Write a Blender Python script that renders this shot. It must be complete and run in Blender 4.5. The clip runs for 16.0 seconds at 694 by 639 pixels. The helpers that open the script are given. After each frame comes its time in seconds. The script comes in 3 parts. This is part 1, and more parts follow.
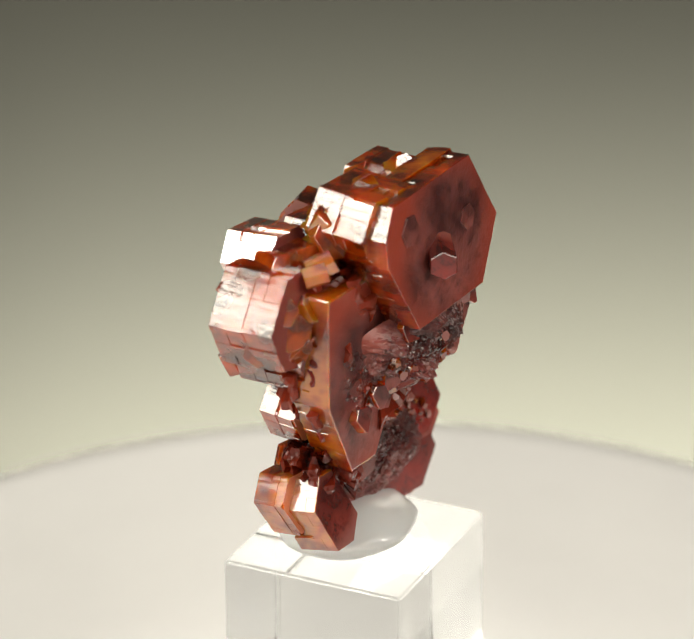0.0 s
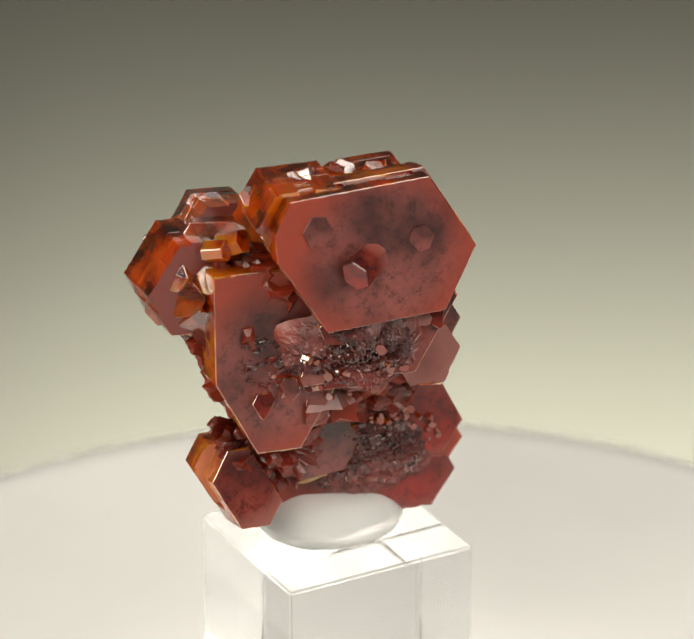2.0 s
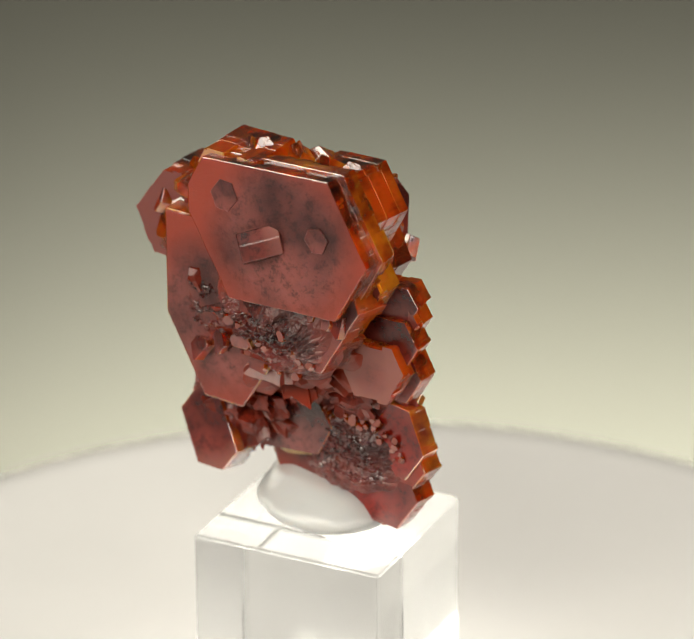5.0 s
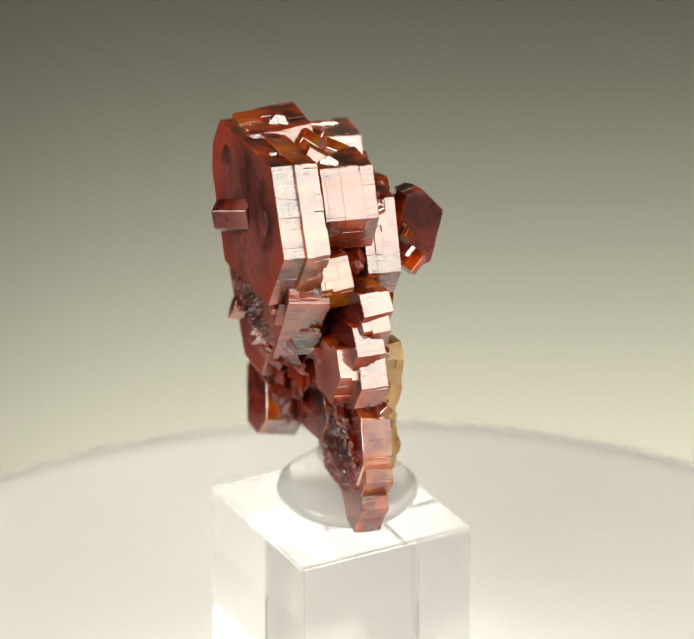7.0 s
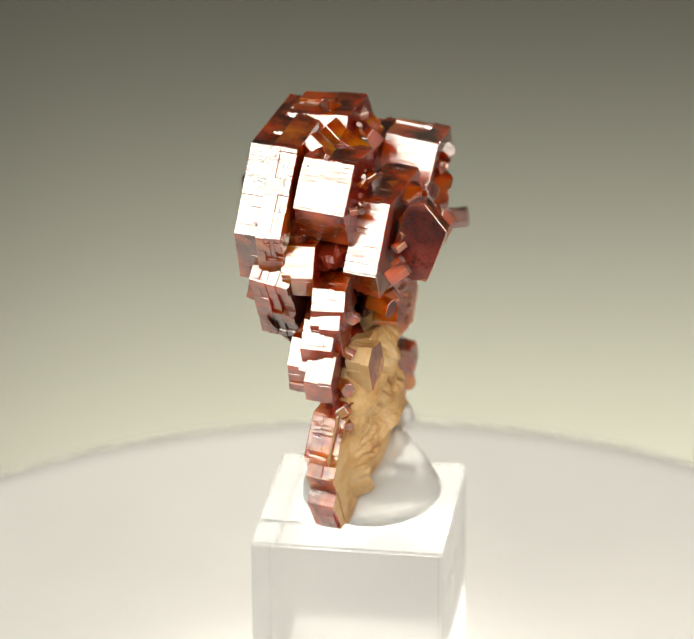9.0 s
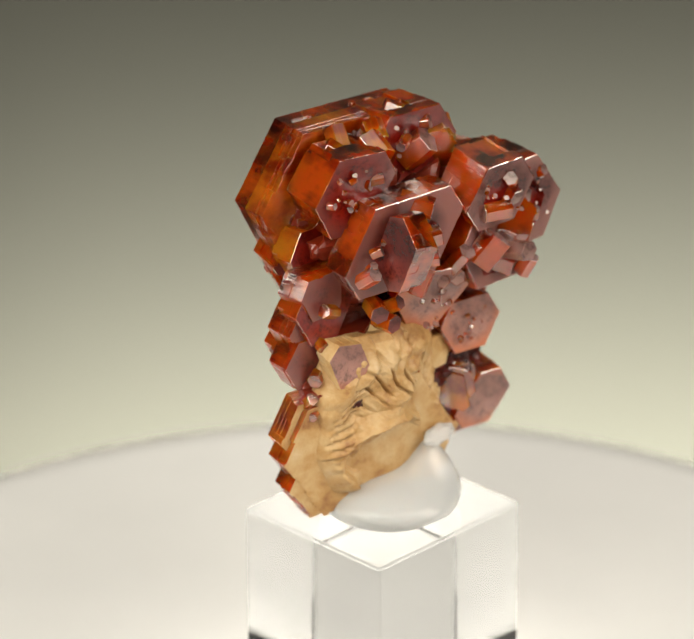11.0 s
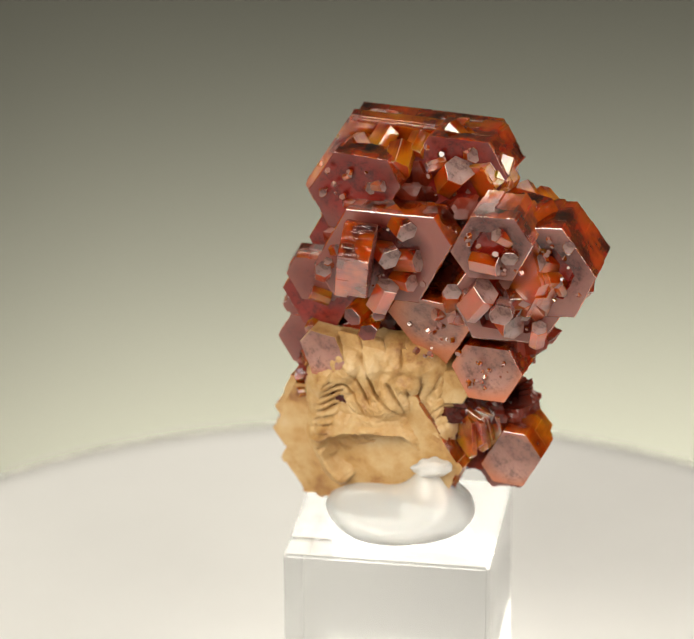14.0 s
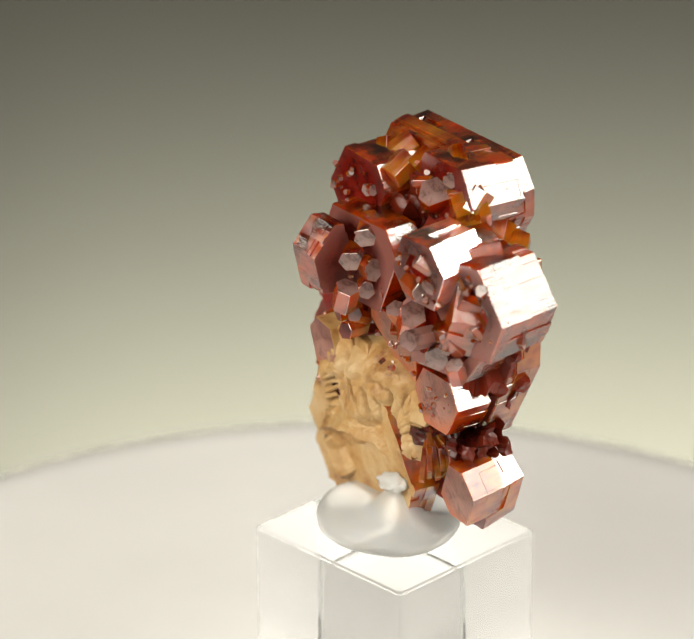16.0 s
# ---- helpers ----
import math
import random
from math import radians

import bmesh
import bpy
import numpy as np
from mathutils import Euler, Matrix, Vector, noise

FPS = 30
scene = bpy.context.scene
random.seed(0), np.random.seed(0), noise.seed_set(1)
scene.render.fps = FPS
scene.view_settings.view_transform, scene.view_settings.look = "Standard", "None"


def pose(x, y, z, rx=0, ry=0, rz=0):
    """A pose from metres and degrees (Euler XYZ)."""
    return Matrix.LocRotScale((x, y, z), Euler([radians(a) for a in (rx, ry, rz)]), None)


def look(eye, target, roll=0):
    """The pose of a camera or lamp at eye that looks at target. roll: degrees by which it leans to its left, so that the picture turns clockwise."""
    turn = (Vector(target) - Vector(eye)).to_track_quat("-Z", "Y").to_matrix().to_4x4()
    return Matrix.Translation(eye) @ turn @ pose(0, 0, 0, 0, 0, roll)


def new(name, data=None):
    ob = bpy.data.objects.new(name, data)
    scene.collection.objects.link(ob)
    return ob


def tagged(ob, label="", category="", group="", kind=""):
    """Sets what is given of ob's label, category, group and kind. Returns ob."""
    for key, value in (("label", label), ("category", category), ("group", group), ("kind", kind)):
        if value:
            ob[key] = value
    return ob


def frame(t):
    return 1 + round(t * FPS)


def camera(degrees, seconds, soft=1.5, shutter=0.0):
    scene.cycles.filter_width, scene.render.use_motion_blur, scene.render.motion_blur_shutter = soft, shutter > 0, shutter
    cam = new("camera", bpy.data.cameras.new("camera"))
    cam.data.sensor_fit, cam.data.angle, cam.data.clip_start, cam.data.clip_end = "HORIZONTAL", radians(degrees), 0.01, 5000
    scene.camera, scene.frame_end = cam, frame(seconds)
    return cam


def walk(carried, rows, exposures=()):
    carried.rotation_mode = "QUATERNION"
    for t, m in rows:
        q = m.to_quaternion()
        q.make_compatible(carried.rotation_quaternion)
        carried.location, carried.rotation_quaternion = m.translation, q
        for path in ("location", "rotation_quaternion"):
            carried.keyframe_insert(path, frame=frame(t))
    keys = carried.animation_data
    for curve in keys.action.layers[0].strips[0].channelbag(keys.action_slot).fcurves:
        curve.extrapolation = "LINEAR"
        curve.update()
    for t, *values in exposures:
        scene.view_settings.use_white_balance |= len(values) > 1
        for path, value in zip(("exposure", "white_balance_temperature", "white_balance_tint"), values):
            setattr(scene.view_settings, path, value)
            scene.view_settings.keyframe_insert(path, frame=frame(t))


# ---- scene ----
MM = 0.001
TURN = -18.131          # degrees a second, clockwise from above
TABLE = 54.0            # height of the specimen's origin over the turntable, in mm

cam = camera(9.9, 16.0, soft=1.35)
cam.data.dof.use_dof, cam.data.dof.focus_distance, cam.data.dof.aperture_fstop = True, 0.476, 26.0
EYE = Vector((-1.9, -442.0, 202.8 + TABLE)) * MM
DOWN = radians(24.643)
STAND = look(EYE, EYE + Vector((0, math.cos(DOWN), -math.sin(DOWN))), -0.286)
walk(cam, [(0.0, STAND), (16.0, STAND)])

# ---- light ----
scene.view_settings.exposure = 0.0
world = bpy.data.worlds.new("studio")
scene.world = world
world.use_nodes = True
world.node_tree.nodes["Background"].inputs[0].default_value = (0.9, 0.95, 1.0, 1)
world.node_tree.nodes["Background"].inputs[1].default_value = 0.02


def softbox(name, eye, target, wide, high, watts, colour, spread=180):
    lamp = bpy.data.lights.new(name, "AREA")
    lamp.shape, lamp.size, lamp.size_y = "RECTANGLE", wide, high
    lamp.energy, lamp.color, lamp.spread = watts, colour, radians(spread)
    ob = new(name, lamp)
    ob.matrix_world = look(eye, target)
    return ob


softbox("softbox_left", (-0.29, -0.50, 0.46), (0, 0, 0.05), 0.62, 0.28, 2.3, (1.0, 0.96, 0.82), 120)
softbox("softbox_left_side", (-0.62, -0.20, 0.33), (0, 0, 0.06), 0.34, 0.28, 1.0, (1.0, 0.96, 0.82), 120)
softbox("softbox_right", (0.46, -0.38, 0.44), (0, 0, 0.05), 0.46, 0.42, 1.35, (1.0, 0.945, 0.82), 120)
softbox("softbox_right_side", (0.60, -0.16, 0.34), (0, 0, 0.06), 0.25, 0.32, 0.85, (1.0, 0.95, 0.83), 120)
# weak added fill from above that lifts the turntable and the top faces
softbox("fill_top", (0.0, 0.02, 0.80), (0, 0, 0.0), 0.50, 0.40, 0.2, (1.0, 0.96, 0.84), 90)
# added unseen lamp below the turntable: makes the paper brighter towards the rim
softbox("background_fill", (0.06, 0.20, -0.22), (0.06, 0.36, -0.16), 0.34, 0.03, 1.5, (1.0, 0.975, 0.83), 70)


# ---- materials ----
def material(name):
    m = bpy.data.materials.new(name)
    m.use_nodes = True
    nt = m.node_tree
    return m, nt, nt.nodes["Principled BSDF"]


def node(nt, kind, **values):
    n = nt.nodes.new(kind)
    for key, value in values.items():
        n.inputs[key].default_value = value
    return n


def ramp(nt, source, stops):
    n = nt.nodes.new("ShaderNodeValToRGB")
    n.color_ramp.elements[0].position, n.color_ramp.elements[0].color = stops[0][0], (*stops[0][1], 1)
    n.color_ramp.elements[1].position, n.color_ramp.elements[1].color = stops[-1][0], (*stops[-1][1], 1)
    for at, colour in stops[1:-1]:
        n.color_ramp.elements.new(at).color = (*colour, 1)
    nt.links.new(source, n.inputs[0])
    return n.outputs[0]


def noise_of(nt, scale, detail=4.0, rough=0.6, stretch=None):
    co = nt.nodes.new("ShaderNodeTexCoord").outputs["Object"]
    if stretch:
        mp = nt.nodes.new("ShaderNodeMapping")
        mp.inputs["Scale"].default_value = stretch
        nt.links.new(co, mp.inputs["Vector"])
        co = mp.outputs[0]
    n = node(nt, "ShaderNodeTexNoise", Scale=scale, Detail=detail, Roughness=rough)
    nt.links.new(co, n.inputs["Vector"])
    return n.outputs["Fac"]


def bump(nt, bsdf, heights, distance):
    last = None
    for height, strength in heights:
        b = node(nt, "ShaderNodeBump", Strength=strength, Distance=distance)
        nt.links.new(height, b.inputs["Height"])
        if last:
            nt.links.new(last, b.inputs["Normal"])
        last = b.outputs[0]
    nt.links.new(last, bsdf.inputs["Normal"])


def glow(b, weight, depth):
    """Red light scattered inside the crystal."""
    b.inputs["Subsurface Weight"].default_value = weight
    b.inputs["Subsurface Radius"].default_value = (1.0, 0.28, 0.08)
    b.inputs["Subsurface Scale"].default_value = depth


def prism_material(name, thin, deep, clear, rough):
    """Resinous red prism faces, clear inside, striated along the crystal's axis. Inner glow (thin) and dark depths
    (deep) are painted in patches by noise.
    """
    m, nt, b = material(name)
    fine = noise_of(nt, 1500, 3, 0.7, (1.6, 1.6, 0.06))
    streak = noise_of(nt, 520, 5, 0.75, (1.5, 1.5, 0.16))
    blot = noise_of(nt, 170, 3, 0.55)
    lean = node(nt, "ShaderNodeMath")
    lean.operation, lean.inputs[1].default_value = "MULTIPLY", 0.80
    both = node(nt, "ShaderNodeMath")
    both.operation, both.inputs[1].default_value = "MULTIPLY_ADD", 0.20
    nt.links.new(blot, lean.inputs[0])
    nt.links.new(streak, both.inputs[0])
    nt.links.new(lean.outputs[0], both.inputs[2])
    nt.links.new(ramp(nt, both.outputs[0], [(0.37, deep), (0.46, tuple(0.35 * p + 0.65 * q for p, q in zip(thin, deep))), (0.58, thin)]), b.inputs["Base Color"])
    b.inputs["Transmission Weight"].default_value = clear
    glow(b, 0.9, 0.0045)
    b.inputs["IOR"].default_value = 2.35
    nt.links.new(ramp(nt, streak, [(0.35, (rough * 0.5,) * 3), (0.7, (rough * 1.8,) * 3)]), b.inputs["Roughness"])
    bump(nt, b, [(ramp(nt, fine, [(0.42, (0, 0, 0)), (0.50, (1, 1, 1))]), 0.10), (ramp(nt, streak, [(0.44, (0, 0, 0)), (0.50, (1, 1, 1))]), 0.06), (blot, 0.10)], 0.0002)
    return m


def basal_material(name, low, high, rim, reach, rough, relief, ior=1.9):
    """Frosted end faces: mauve sheen in the middle and clearer red glow towards the edge of the crystal, both put into
    the colour. reach: its radius in mm.
    """
    m, nt, b = material(name)
    big, small = noise_of(nt, 85, 3, 0.5), noise_of(nt, 1300, 5, 0.75)
    cloud = ramp(nt, big, [(0.36, low), (0.64, high)])
    # shade of small pits painted as dark blotches, apart from the bump
    pit_shade = ramp(nt, noise_of(nt, 620, 5, 0.8), [(0.38, (0.30, 0.24, 0.24)), (0.50, (1.0, 1.0, 1.0)), (0.72, (1.15, 1.2, 1.2))])
    both = nt.nodes.new("ShaderNodeMix")
    both.data_type, both.blend_type = "RGBA", "MULTIPLY"
    both.inputs["Factor"].default_value = 0.85
    nt.links.new(cloud, both.inputs["A"])
    nt.links.new(pit_shade, both.inputs["B"])
    grain = both.outputs["Result"]
    span = node(nt, "ShaderNodeVectorMath")
    span.operation = "LENGTH"
    nt.links.new(nt.nodes.new("ShaderNodeTexCoord").outputs["Object"], span.inputs[0])
    wave = node(nt, "ShaderNodeMath")
    wave.operation, wave.inputs[1].default_value = "MULTIPLY_ADD", 0.0045
    nt.links.new(big, wave.inputs[0])
    nt.links.new(span.outputs["Value"], wave.inputs[2])
    zone = node(nt, "ShaderNodeMapRange")
    zone.inputs["From Min"].default_value, zone.inputs["From Max"].default_value = 0.0022 + 0.60 * reach * MM, 0.0022 + 0.98 * reach * MM
    nt.links.new(wave.outputs[0], zone.inputs["Value"])
    mix = nt.nodes.new("ShaderNodeMix")
    mix.data_type = "RGBA"
    nt.links.new(zone.outputs["Result"], mix.inputs["Factor"])
    nt.links.new(grain, mix.inputs["A"])
    mix.inputs["B"].default_value = (*rim, 1)
    nt.links.new(mix.outputs["Result"], b.inputs["Base Color"])
    nt.links.new(ramp(nt, small, [(0.2, (rough * 0.92,) * 3), (0.8, (rough * 1.1,) * 3)]), b.inputs["Roughness"])
    b.inputs["IOR"].default_value = ior
    glow(b, 0.20, 0.0007)
    bump(nt, b, [(small, 0.22), (noise_of(nt, 190, 6, 0.7), 0.36)], relief)
    return m


PRISM = prism_material("red_prism", (0.90, 0.115, 0.005), (0.045, 0.0018, 0.0003), 0.64, 0.035)
# brighter copy of PRISM: light passing through the crystal put into the colour
AMBER = prism_material("amber_prism", (0.96, 0.235, 0.010), (0.26, 0.018, 0.001), 0.60, 0.04)
FROST = basal_material("frosted_red", (0.028, 0.004, 0.004), (0.180, 0.048, 0.041), (0.22, 0.030, 0.015), 12.0, 0.34, 0.0005, 1.5)
BLUSH = basal_material("blush_frost", (0.036, 0.0025, 0.002), (0.14, 0.018, 0.012), (0.20, 0.066, 0.054), 6.0, 0.24, 0.00015, 1.6)
# the greyish mauve of the sheen is painted into this base colour
MAUVE = basal_material("mauve_sheen_face", (0.060, 0.012, 0.009), (0.17, 0.060, 0.050), (0.22, 0.092, 0.078), 6.0, 0.24, 0.0002, 1.65)
ROSE = basal_material("rose_frost", (0.16, 0.060, 0.045), (0.36, 0.175, 0.140), (0.44, 0.130, 0.055), 5.0, 0.34, 0.0006, 1.7)
PALE = basal_material("pale_tip", (0.09, 0.034, 0.028), (0.29, 0.175, 0.16), (0.24, 0.11, 0.09), 2.5, 0.14, 0.0002, 1.8)
GARNET = basal_material("garnet_face", (0.085, 0.004, 0.002), (0.21, 0.010, 0.005), (0.14, 0.030, 0.024), 6.0, 0.14, 0.0002, 1.6)
ETCHED = basal_material("etched_red", (0.016, 0.0015, 0.001), (0.150, 0.033, 0.028), (0.13, 0.020, 0.012), 10.0, 0.17, 0.0003, 1.68)


def tan_material():
    m, nt, b = material("tan_matrix")
    big, small = noise_of(nt, 160, 6, 0.7), noise_of(nt, 900, 5, 0.7)
    nt.links.new(ramp(nt, big, [(0.30, (0.20, 0.062, 0.016)), (0.44, (0.42, 0.235, 0.082)), (0.56, (0.50, 0.325, 0.150)), (0.72, (0.56, 0.40, 0.24))]), b.inputs["Base Color"])
    b.inputs["Roughness"].default_value = 0.42
    bump(nt, b, [(small, 0.30), (big, 0.30)], 0.0008)
    return m


def plain_material(name, colour, rough, mottling=0.06, scale=60):
    m, nt, b = material(name)
    fac = noise_of(nt, scale, 5)
    nt.links.new(ramp(nt, fac, [(0.3, tuple(c * (1 - mottling) for c in colour)), (0.7, tuple(min(1, c * (1 + mottling)) for c in colour))]), b.inputs["Base Color"])
    b.inputs["Roughness"].default_value = rough
    bump(nt, b, [(noise_of(nt, scale * 30, 3), 0.05)], 0.0002)
    return m


def clear_material(name, colour, rough, ior, weight):
    m, nt, b = material(name)
    b.inputs["Base Color"].default_value = (*colour, 1)
    b.inputs["Roughness"].default_value, b.inputs["IOR"].default_value = rough, ior
    b.inputs["Transmission Weight"].default_value = weight
    return m


def milky(m, depth):
    b = m.node_tree.nodes["Principled BSDF"]
    b.inputs["Subsurface Weight"].default_value, b.inputs["Subsurface Scale"].default_value = 0.6, depth
    b.inputs["Subsurface Radius"].default_value = (1.0, 0.95, 0.9)
    return m


TAN = tan_material()
# core darkened so that the gaps between the plates read as deep shade
HEART = basal_material("gap_shade_heart", (0.015, 0.001, 0.0005), (0.120, 0.011, 0.004), (0.16, 0.016, 0.005), 9.0, 0.24, 0.0003, 1.45)
WHITE = plain_material("white_turntable", (0.75, 0.735, 0.735), 0.45, 0.03, 25)
PAPER = plain_material("grey_paper", (0.045, 0.0445, 0.0355), 0.8, 0.03, 12)
TABLE_PALE = plain_material("pale_table", (0.42, 0.415, 0.41), 0.5, 0.06, 20)
PAINT = plain_material("studio_paint", (0.10, 0.10, 0.10), 0.9, 0.1, 3)
ACRYLIC = clear_material("acrylic", (0.76, 0.77, 0.775), 0.02, 1.49, 1.0)
PUTTY = milky(clear_material("putty", (0.99, 0.99, 0.985), 0.07, 1.40, 0.56), 0.005)


# ---- building helpers ----
def part(name, bm, mats, parent, label="", at=None):
    """One mesh object under a thing or a part."""
    me = bpy.data.meshes.new(name)
    bm.normal_update()
    bm.to_mesh(me)
    bm.free()
    for m in (mats if isinstance(mats, (list, tuple)) else [mats]):
        me.materials.append(m)
    ob = new(name, me)
    ob.parent = parent
    if at is not None:
        ob.matrix_local = at
    return tagged(ob, label)


def smooth(bm):
    for f in bm.faces:
        f.smooth = True


def axes(az, el):
    """Right, up and outward directions of a face that looks to az (0 is the front), raised by el."""
    a, e = radians(az), radians(el)
    n = Vector((math.sin(a) * math.cos(e), -math.cos(a) * math.cos(e), math.sin(e)))
    u = Vector((math.cos(a), math.sin(a), 0))
    return u, n.cross(u), n


def facing(x, y, z, az, el):
    """Pose, in the specimen's space, of a face in mm."""
    u, v, n = axes(az, el)
    m = Matrix((u, v, n)).transposed().to_4x4()
    m.translation = Vector((x, y, z + TABLE)) * MM
    return m


def hex_outline(spin, sides, cuts=()):
    """Outline of a hexagon by its six side distances, and of further cuts (angle, distance), in mm."""
    poly = [(-60.0, -60.0), (60.0, -60.0), (60.0, 60.0), (-60.0, 60.0)]
    for a, d in [(spin + 60 * k, d) for k, d in enumerate(sides)] + list(cuts):
        c, s = math.cos(radians(a)), math.sin(radians(a))
        kept = []
        for (x, y), (p, q) in zip(poly, poly[1:] + poly[:1]):
            e, f = x * c + y * s - d, p * c + q * s - d
            if e <= 0:
                kept.append((x, y))
            if (e < 0 < f) or (f < 0 < e):
                w = e / (e - f)
                kept.append((x + (p - x) * w, y + (q - y) * w))
        poly = kept
    return [p for p, q in zip(poly, poly[1:] + poly[:1]) if math.dist(p, q) > 0.05]


def prism_bmesh(bm, outline, top, thick, edge=0.12, m=None):
    """A bevelled prism from z = top down; end faces slot 0, sides slot 1."""
    m = m or Matrix()
    high = [bm.verts.new(m @ (Vector((x, y, top)) * MM)) for x, y in outline]
    low = [bm.verts.new(m @ (Vector((x, y, top - thick)) * MM)) for x, y in outline]
    faces = [bm.faces.new(high), bm.faces.new(low[::-1])]
    n = len(outline)
    for k in range(n):
        f = bm.faces.new((high[k], low[k], low[(k + 1) % n], high[(k + 1) % n]))
        f.material_index = 1
        faces.append(f)
    if edge:
        edges = list({e for f in faces for e in f.edges})
        bmesh.ops.bevel(bm, geom=edges, offset=edge * MM, segments=1, affect="EDGES", material=1)


def ragged(outline, breaks, shifts):
    """The outline with each side broken into stretches that stand in or out by the shifts, in mm."""
    line = []
    for k, ((x, y), (p, q)) in enumerate(zip(outline, outline[1:] + outline[:1])):
        long = max(0.01, math.dist((x, y), (p, q)))
        nx, ny = (q - y) / long, (x - p) / long
        marks = [0.0] + breaks[k] + [1.0]
        row, before, after = shifts[k], shifts[k - 1][-1], shifts[(k + 1) % len(shifts)][0]
        head = min(0.2, (max(0.0, 0.5 * row[0] - before) / 0.866 + 0.03) / long)
        tail = min(0.2, (max(0.0, 0.5 * row[-1] - after) / 0.866 + 0.03) / long)
        for a, b, d in zip(marks, marks[1:], row):
            a, b = a + (0.004 if a else head), b - (0.004 if b < 1 else tail)
            line += [(x + (p - x) * w + nx * d, y + (q - y) * w + ny * d) for w in (a, b)]
    return line


def stepped_bmesh(bm, outlines, marks, edge, back=0, hopper=None):
    """One closed plate whose sides step in and out at the marks (depths in mm). hopper: size and depth of a sunken middle."""
    n = len(outlines[0])
    rings = [[bm.verts.new(Vector((x * (1 - edge / 6), y * (1 - edge / 6), 0)) * MM) for x, y in outlines[0]]]
    for outline, a, b in zip(outlines, marks, marks[1:]):
        for depth in (max(a, edge * 0.7), b):
            rings.append([bm.verts.new(Vector((x, y, -depth)) * MM) for x, y in outline])
    if hopper:
        size, deep = hopper
        wob = [1 + 0.12 * noise.noise(Vector((x * 0.5, y * 0.5, deep * 9))) for x, y in outlines[0]]
        jag = [(x * size * w, y * size * w) for (x, y), w in zip(outlines[0], wob)]
        lip = [bm.verts.new(Vector((x, y, 0)) * MM) for x, y in jag]
        pit = [bm.verts.new(Vector((x * 0.86, y * 0.86, -deep)) * MM) for x, y in jag]
        hub = bm.verts.new(Vector((0, 0, -0.8 * deep)) * MM)
        for k in range(n):
            h = (k + 1) % n
            bm.faces.new((rings[0][k], rings[0][h], lip[h], lip[k]))
            bm.faces.new((lip[k], lip[h], pit[h], pit[k])).material_index = back
            bm.faces.new((pit[k], pit[h], hub)).material_index = back
    else:
        bm.faces.new(rings[0])
    bm.faces.new(rings[-1][::-1]).material_index = back
    for p, q in zip(rings, rings[1:]):
        for k in range(n):
            bm.faces.new((p[k], q[k], q[(k + 1) % n], p[(k + 1) % n])).material_index = 1


def crystal(parent, x, y, z, az, el, spin, sides, thick, mats, cuts=(), label="", edge=0.12, steps=0, seed=1, name="crystal", hopper=None):
    """A hexagonal plate; steps: growth layers that make its sides uneven."""
    rng = random.Random(seed)
    bm = bmesh.new()
    outline = hex_outline(spin, sides, cuts)
    if steps < 2:
        prism_bmesh(bm, outline, 0, thick, edge)
    else:
        count = steps + 2
        marks = [0] + sorted(thick * (k + rng.uniform(0.1, 0.9)) / count for k in range(1, count)) + [thick]
        breaks = []
        for p, q in zip(outline, outline[1:] + outline[:1]):
            many = min(5, int(math.dist(p, q) / 1.6))
            breaks.append(sorted((k + rng.uniform(0.15, 0.85)) / many for k in range(many) if many > 1))
        lines = [ragged(outline, breaks, [[rng.choice((0.0, 0.0, -0.04)) for _ in range(len(b) + 1)] for b in breaks])]
        shifts = [[0.0] * (len(b) + 1) for b in breaks]
        for _ in range(count - 1):
            shifts = [[d if rng.random() < 0.62 else d - rng.choice((0.03, 0.06, 0.14, 0.3, -0.05)) for d in row] for row in shifts]
            if rng.random() < 0.4:
                shifts = [[d - 0.08 for d in row] for row in shifts]
            lines.append(ragged(outline, breaks, shifts))
        stepped_bmesh(bm, lines, marks, edge, 2 if len(mats) > 2 else 0, hopper)
    bmesh.ops.recalc_face_normals(bm, faces=list(bm.faces))
    return part(name, bm, mats, parent, label, facing(x, y, z, az, el))


def terrace(u, v, scale, seed):
    """Stepped, etched relief between 0 and 1."""
    p = Vector((u * scale, v * scale * 1.6, seed))
    h = 0.5 + 0.5 * noise.fractal(p, 0.9, 2.2, 5)
    return (math.floor(h * 7 + 0.9 * noise.noise(p * 3.1)) + 0.5 * noise.cell(p * 4.5)) / 7


def etched_patch(parent, x, y, z, az, el, wide, high, relief, mats, seed, label=""):
    """A rough corroded area that swells out of a face, in mm."""
    bm = bmesh.new()
    rings, spokes = 52, 190
    rows = []
    for i in range(rings + 1):
        r = i / rings
        row = []
        for k in range(spokes):
            a = 2 * math.pi * k / spokes
            lobe = 1 + 0.22 * noise.noise(Vector((math.cos(a) * 1.4, math.sin(a) * 1.4, seed)))
            u, v = math.cos(a) * wide * r * lobe, math.sin(a) * high * r * lobe
            h = relief * (terrace(u, v, 0.29, seed) - 0.30) * (1 - r ** 4) - 2.8 * r ** 4
            row.append(bm.verts.new(Vector((u, v, h)) * MM))
        rows.append(row)
    for i, (p, q) in enumerate(zip(rows, rows[1:])):
        for k in range(spokes):
            flat = 0.50 + 0.30 * noise.noise(p[k].co * 260 + Vector((seed, 0, 0)))
            bm.faces.new((p[k], q[k], q[(k + 1) % spokes], p[(k + 1) % spokes])).material_index = int(i / rings > flat)
    bmesh.ops.remove_doubles(bm, verts=bm.verts, dist=1e-6)
    return part("etched_area", bm, mats, parent, label, facing(x, y, z, az, el))


